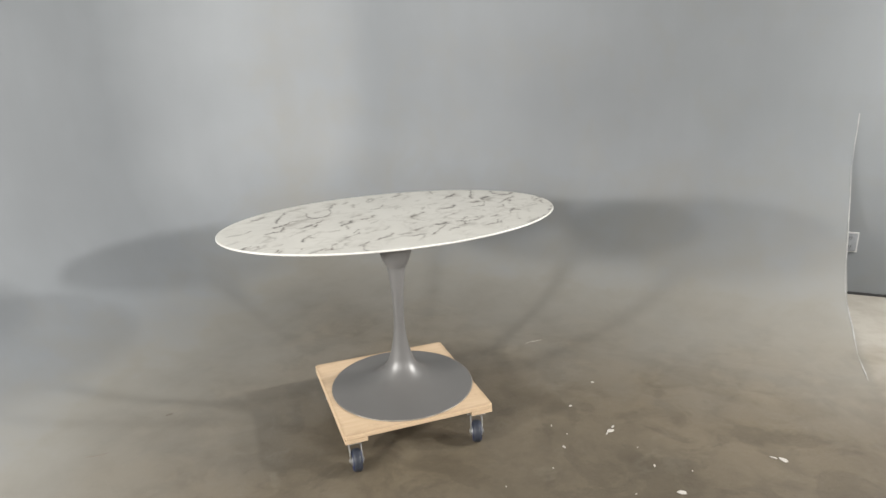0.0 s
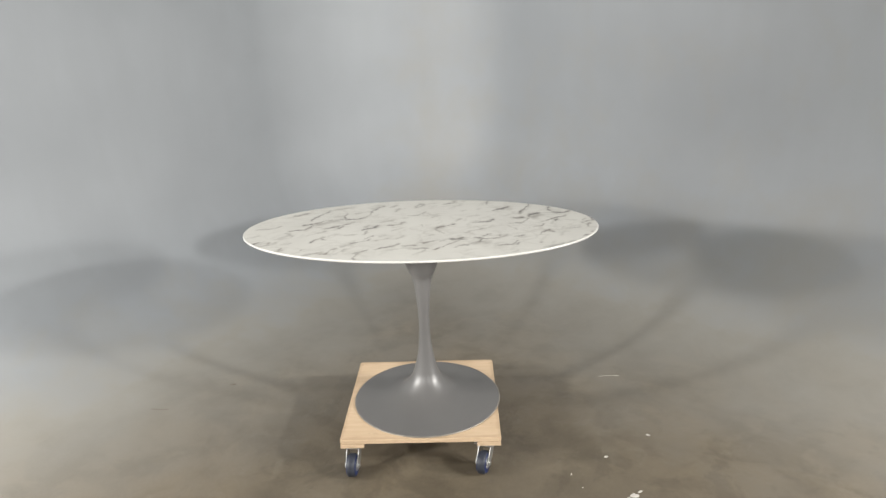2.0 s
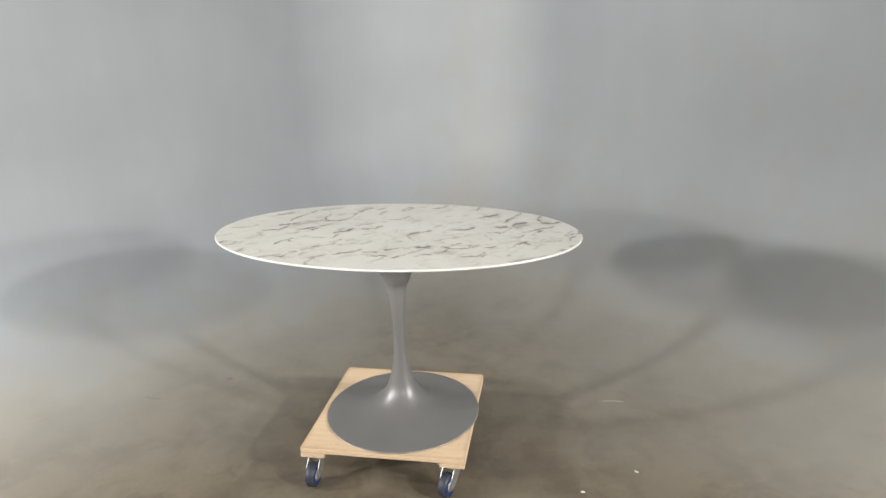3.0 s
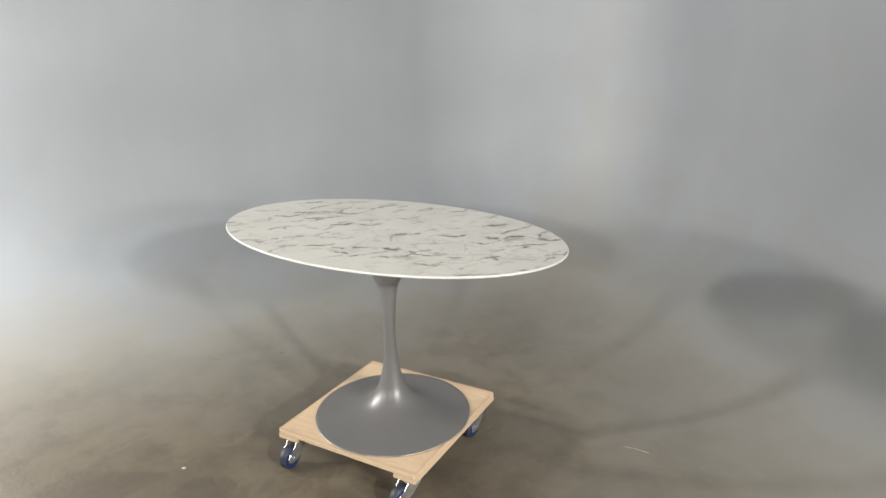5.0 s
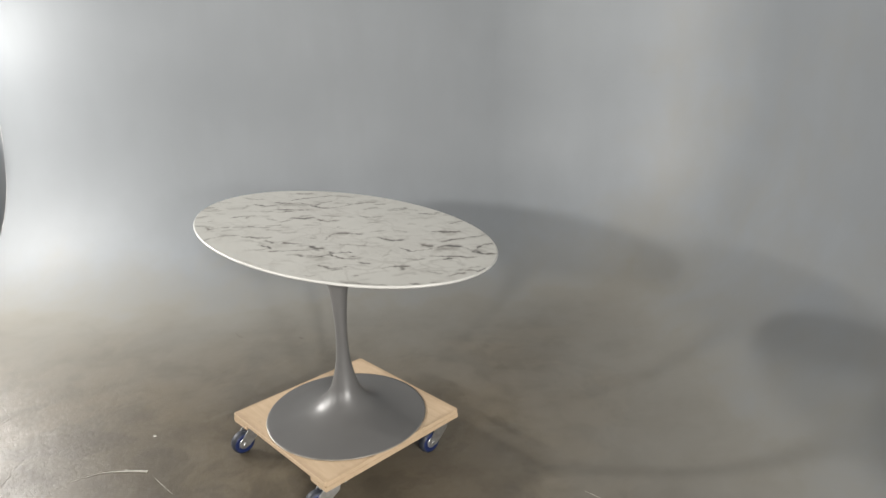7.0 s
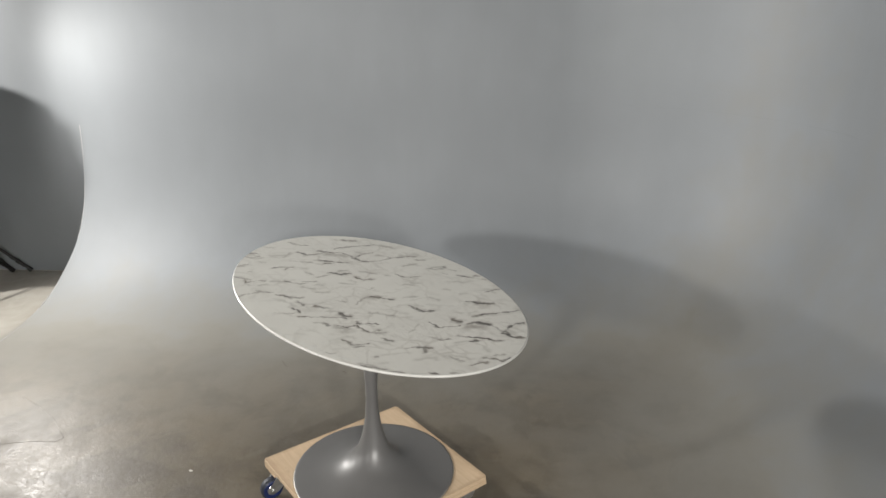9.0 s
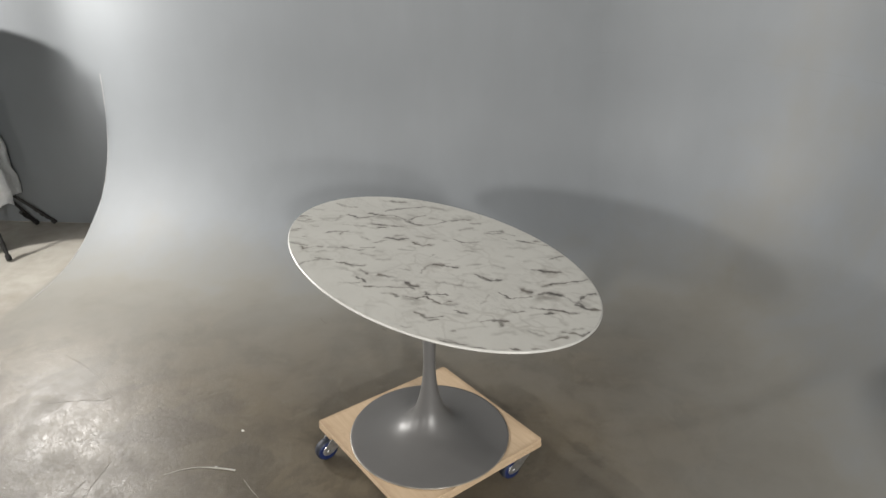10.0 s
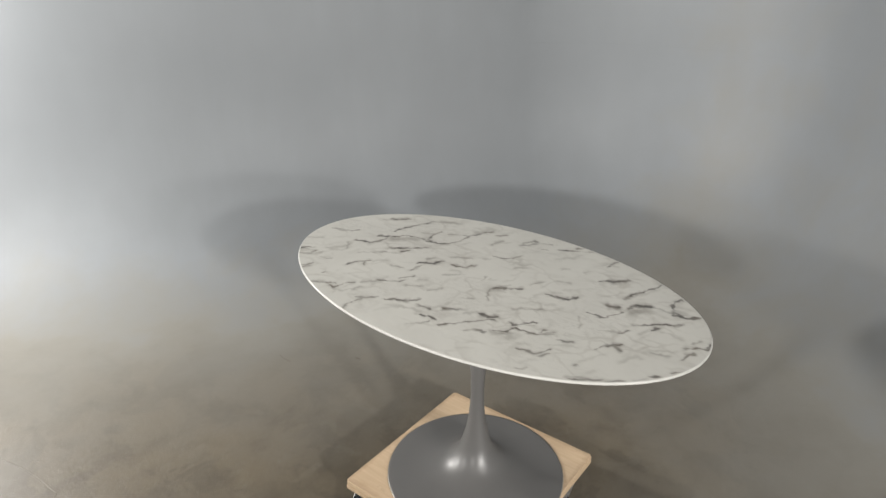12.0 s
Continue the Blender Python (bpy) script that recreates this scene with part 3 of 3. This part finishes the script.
# ---- the dolly ----
def caster_at(parent, x, y, turn):
    """A swivel caster: plate, fork, tyre, wheel centre, axle."""
    top = DECK_Z - 0.036
    bm = bmesh.new()
    add_box(bm, -0.012, 0.012, -0.012, 0.012, -0.018, -0.004)
    bmesh.ops.create_cone(bm, cap_ends=True, segments=28, radius1=0.027, radius2=0.024, depth=0.012, matrix=Matrix.Translation((0, 0, -0.010)))
    add_box(bm, -0.028, 0.024, -0.0235, 0.0235, -0.021, -0.017, 0.0015)
    for s in (-1, 1):       # side cheeks that lean back to the axle
        low = []
        for px, pz in ((-0.030, -0.019), (0.026, -0.019), (0.023, -0.036), (-0.030, -0.085), (-0.056, -0.088), (-0.068, -0.069)):
            low.append((px, pz))
        inner = [bm.verts.new((px, s * 0.0205, pz)) for px, pz in low]
        outer = [bm.verts.new((px, s * 0.0235, pz)) for px, pz in low]
        bm.faces.new(inner)
        bm.faces.new(outer)
        for i in range(6):
            bm.faces.new((inner[i], inner[(i + 1) % 6], outer[(i + 1) % 6], outer[i]))
    bmesh.ops.recalc_face_normals(bm, faces=bm.faces)
    fork = part("caster", bm, ZINC, parent, "swivel caster with a zinc fork and blue wheel")
    fork.matrix_basis = pose(x, y, top, 0, 0, turn)
    part("mounting_plate", add_box(bmesh.new(), -0.045, 0.045, -0.036, 0.036, -0.004, 0.0, 0.001), ZINC, fork)
    side = pose(-0.048, 0, -0.0745, 90, 0, 0)
    r = 0.0435
    tyre = lathe([(0.030, -0.0155), (r - 0.006, -0.0155), (r - 0.001, -0.0115), (r, -0.005), (r, 0.005), (r - 0.001, 0.0115), (r - 0.006, 0.0155), (0.030, 0.0155)], 40)
    part("tyre", tyre, TYRE, fork, "worn grey-blue rubber tyre", smooth=True).matrix_basis = side
    web = lathe([(0.014, -0.0172), (0.020, -0.0160), (0.030, -0.0168), (0.0365, -0.0172), (0.0372, -0.0150), (0.0372, 0.0150), (0.0365, 0.0172), (0.030, 0.0168), (0.020, 0.0160), (0.014, 0.0172)], 40)
    part("wheel_centre", web, WHEEL_BLUE, fork, "dark blue plastic wheel centre", smooth=True).matrix_basis = side
    for s in (-1, 1):
        hub = bmesh.new()
        bmesh.ops.create_cone(hub, cap_ends=True, segments=24, radius1=0.0215, radius2=0.016, depth=0.004, matrix=Matrix.Translation((0, 0, s * 0.0188)) @ (pose(0, 0, 0, 180) if s < 0 else pose(0, 0, 0)))
        part("hub_cap", hub, ZINC, fork).matrix_basis = side
    bolt = bmesh.new()
    add_tube(bolt, (0, 0, -0.029), (0, 0, 0.029), 0.0042, sides=12)
    for s in (-1, 1):
        add_tube(bolt, (0, 0, s * 0.0236), (0, 0, s * 0.0285), 0.0078, sides=6)
    part("axle_bolt", bolt, ZINC, fork).matrix_basis = side


def furniture_dolly():
    ob = thing("furniture_dolly", pose(-0.150, 2.751, 0, 0, 0, 25.2), "square birch plywood furniture dolly on four blue swivel casters", "dolly")
    half_x, half_y = 0.297, 0.303
    bm = bmesh.new()
    add_box(bm, -half_x, half_x, -half_y, half_y, DECK_Z - 0.018, DECK_Z)
    bmesh.ops.bevel(bm, geom=[e for e in bm.edges if abs(e.verts[0].co.z - e.verts[1].co.z) > 0.01], offset=0.006, segments=3, affect="EDGES")
    bmesh.ops.bevel(bm, geom=[e for e in bm.edges if e.verts[0].co.z == e.verts[1].co.z], offset=0.0015, segments=1, affect="EDGES")
    for f in bm.faces:
        f.material_index = 0 if abs(f.normal.z) > 0.8 else 1
    part("platform", bm, [PLY, PLY_EDGE], ob, "pale birch plywood board with worn edges")
    for s in (-1, 1):
        bm = bmesh.new()
        x0, x1 = (half_x - 0.088, half_x - 0.001) if s > 0 else (-half_x + 0.001, -half_x + 0.088)
        add_box(bm, x0, x1, -half_y + 0.001, half_y - 0.001, DECK_Z - 0.036, DECK_Z - 0.0185, 0.0015)
        for f in bm.faces:
            f.material_index = 0 if abs(f.normal.z) > 0.8 else 1
        part("cleat", bm, [PLY, PLY_EDGE], ob)
    for x, y, turn in ((-0.254, -0.250, 86), (0.246, -0.250, 71), (0.248, 0.243, 88), (-0.250, 0.243, 91)):
        caster_at(ob, x, y, turn)
    return ob


furniture_dolly()


# ---- beside the left end of the cove ----
def light_stand(x, y, turn, height, reach, label):
    ob = thing("light_stand", pose(x, y, 0, 0, 0, turn), label, "light stand", "light stands")
    pole = bmesh.new()
    add_tube(pole, (0, 0, 0.10), (0, 0, height * 0.55), 0.016)
    add_tube(pole, (0, 0, height * 0.55), (0, 0, height), 0.011)
    part("pole", pole, BLACK, ob, smooth=False)
    for z0, z1, rad in ((0.46, 0.53, 0.027), (height * 0.54, height * 0.54 + 0.06, 0.022)):
        part("collar", add_tube(bmesh.new(), (0, 0, z0), (0, 0, z1), rad), BLACK, ob)
    knob = bmesh.new()
    add_tube(knob, (0.02, 0, 0.495), (0.065, 0, 0.495), 0.012, 0.016)
    part("knob", knob, BLACK, ob)
    for k in range(3):
        a = 2 * math.pi * k / 3
        c, s = math.cos(a), math.sin(a)
        leg = bmesh.new()
        add_tube(leg, (0.03 * c, 0.03 * s, 0.50), ((reach - 0.012) * c, (reach - 0.012) * s, 0.03), 0.011)
        leg_ob = part("leg", leg, BLACK, ob)
        tip = bmesh.new()
        for q, rad in ((0.0, 0.017), (0.035, 0.013), (0.06, 0.016), (0.09, 0.013)):
            add_tube(tip, ((reach - q) * c, (reach - q) * s, 0.012 + q * 1.1), ((reach - 0.02 - q) * c, (reach - 0.02 - q) * s, 0.036 + q * 1.1), rad)
        part("rubber_foot", tip, BLACK, leg_ob)
    return ob


light_stand(-2.80, 0.33, 32.6, 1.40, 0.374, "black tripod light stand under a clouded plastic sheet")
light_stand(-3.00, 0.17, 104, 1.30, 0.472, "black tripod light stand standing close to the grey wall")


def plastic_cover():
    """A hanging, gathered sheet of clouded plastic."""
    ob = thing("plastic_sheet", pose(-2.925, 0.215, 0), "clouded white plastic sheet hanging over the light stand", "plastic sheet")
    bm = bmesh.new()
    rows = []
    n, m = 72, 36
    for j in range(m + 1):
        z = 1.45 - 1.20 * j / m
        row = []
        for i in range(n):
            a = 2 * math.pi * i / n
            r = 0.13 + 0.13 * (j / m) ** 0.7
            r *= 1 + 0.18 * math.sin(5 * a + 2.2 * j / m) * (j / m) + 0.30 * noise.noise((2 * math.cos(a), 2 * math.sin(a), 3 * z)) + 0.12 * noise.noise((6 * math.cos(a), 6 * math.sin(a), 11 * z))
            hem = 0.05 * noise.noise((3 * math.cos(a), 3 * math.sin(a), 7.0)) * (j / m)
            row.append(bm.verts.new((r * math.cos(a), r * math.sin(a), z + hem)))
        rows.append(row)
    for a, b in zip(rows, rows[1:]):
        for i in range(n):
            bm.faces.new((a[i], b[i], b[(i + 1) % n], a[(i + 1) % n]))
    bm.faces.new(rows[0])
    bmesh.ops.recalc_face_normals(bm, faces=bm.faces)
    part("sheet", bm, PLASTIC, ob, smooth=True)


plastic_cover()


def wall_outlet(u, z):
    ob = thing("wall_outlet", ROOM @ pose(u, 0, z), "grey painted wall outlet with a white plastic surround", "outlet")
    bm = bmesh.new()
    add_box(bm, -0.042, 0.042, -0.007, 0.0, -0.060, 0.060, 0.002)
    part("surround", bm, OUTLET_WHITE, ob, "white plastic surround")
    part("faceplate", add_box(bmesh.new(), -0.035, 0.035, -0.010, -0.006, -0.053, 0.053, 0.0015), OUTLET, ob)
    for dz in (-0.026, 0.026):
        bm = bmesh.new()
        bmesh.ops.create_cone(bm, cap_ends=True, segments=24, radius1=0.016, radius2=0.016, depth=0.003, matrix=pose(0, -0.0115, dz, 90))
        socket = part("socket", bm, OUTLET, ob)
        slots = bmesh.new()
        for dx in (-0.006, 0.006):
            add_box(slots, dx - 0.0012, dx + 0.0012, -0.0135, -0.0125, dz - 0.002, dz + 0.008)
        add_box(slots, -0.002, 0.002, -0.0135, -0.0125, dz - 0.011, dz - 0.006)
        part("slots", slots, DARK, socket)


wall_outlet(4.226, 0.320)


# ---- litter on the floor ----
def paint_chip(x, y, length, width, turn, seed):
    pick = random.Random(seed)
    bm = bmesh.new()
    low, high = [], []
    for i in range(9):
        a = 2 * math.pi * i / 9
        r = pick.uniform(0.65, 1.1)
        p = (length / 2 * r * math.cos(a), width / 2 * r * math.sin(a))
        low.append(bm.verts.new((*p, 0.0)))
        high.append(bm.verts.new((p[0] * 0.94, p[1] * 0.94, 0.0014 + pick.uniform(0, 0.0012))))
    bm.faces.new(low[::-1])
    bm.faces.new(high)
    for i in range(9):
        bm.faces.new((low[i], low[(i + 1) % 9], high[(i + 1) % 9], high[i]))
    ob = part("paint_chip", bm, CHIP)
    ob.matrix_basis = pose(x, y, 0.0004, 0, 0, turn)
    tagged(ob, "small white paint flake lying on the concrete floor", "paint chip", "paint chips")


CHIPS = [(0.698, 3.063, 0.018, 0.010), (0.579, 2.854, 0.018, 0.012), (0.721, 2.67, 0.034, 0.022), (0.735, 2.700, 0.024, 0.009), (0.705, 2.650, 0.014, 0.008),
         (0.850, 2.446, 0.016, 0.009), (0.487, 2.698, 0.014, 0.007), (0.527, 2.550, 0.024, 0.012), (1.331, 2.504, 0.042, 0.026), (1.300, 2.514, 0.034, 0.010),
         (0.913, 2.296, 0.040, 0.020), (0.474, 2.414, 0.008, 0.006), (0.753, 2.280, 0.010, 0.006), (-0.490, 2.045, 0.020, 0.012), (0.545, 2.640, 0.007, 0.005), (0.810, 2.560, 0.008, 0.005), (0.980, 2.420, 0.009, 0.006), (0.300, 2.300, 0.007, 0.005)]
for k, (x, y, a, b) in enumerate(CHIPS):
    paint_chip(x, y, a, b, 17 * k % 180, k)


def strand(name, points, radius, material, label, category):
    data = bpy.data.curves.new(name, "CURVE")
    data.dimensions, data.bevel_depth, data.bevel_resolution = "3D", radius, 1
    s = data.splines.new("BEZIER")
    s.bezier_points.add(len(points) - 1)
    for b, (x, y, w) in zip(s.bezier_points, points):
        b.co, b.radius = (x, y, radius * 0.5), w
        b.handle_left_type = b.handle_right_type = "AUTO"
    data.materials.append(material)
    tagged(new(name, data), label, category)


strand("tape_strip", [(-0.290, 1.770, 0.15), (-0.305, 1.850, 0.35), (-0.300, 1.910, 0.7), (-0.286, 1.955, 1.3), (-0.270, 2.000, 1.5), (-0.256, 2.030, 1.7)],
       0.0026, THREAD, "thin pale twisted strip of tape on the floor", "tape")
paint_chip(-0.290, 1.957, 0.016, 0.010, 30, 41)
strand("loose_thread", [(-0.205, 2.060, 0.5), (-0.164, 2.080, 1), (-0.088, 2.122, 0.7)], 0.0007, THREAD, "short pale loose thread on the floor", "thread")
strand("loose_thread", [(-1.257, 1.173, 1), (-1.095, 1.325, 1), (-0.894, 1.447, 1), (-0.838, 1.464, 1), (-0.846, 1.355, 1), (-0.854, 1.210, 1)], 0.0006, HAIR,
       "long dark curled thread on the floor", "thread")
strand("loose_thread", [(0.405, 3.460, 1), (0.445, 3.485, 1), (0.488, 3.501, 1)], 0.0008, THREAD, "short pale loose thread on the floor", "thread")


def scratch(points, width):
    strand("floor_scratch", [(x, y, 1) for x, y in points], width, HAIR, "fine dark scratch in the concrete floor", "scratch")


scratch([(-0.410, 1.561), (-0.330, 1.535), (-0.231, 1.502)], 0.0007)
scratch([(-0.320, 1.490), (-0.280, 1.472), (-0.238, 1.457)], 0.0006)
scratch([(-1.358, 2.402), (-1.315, 2.414), (-1.281, 2.431)], 0.0015)
scratch([(-1.174, 2.710), (-1.165, 2.720), (-1.152, 2.726)], 0.0024)
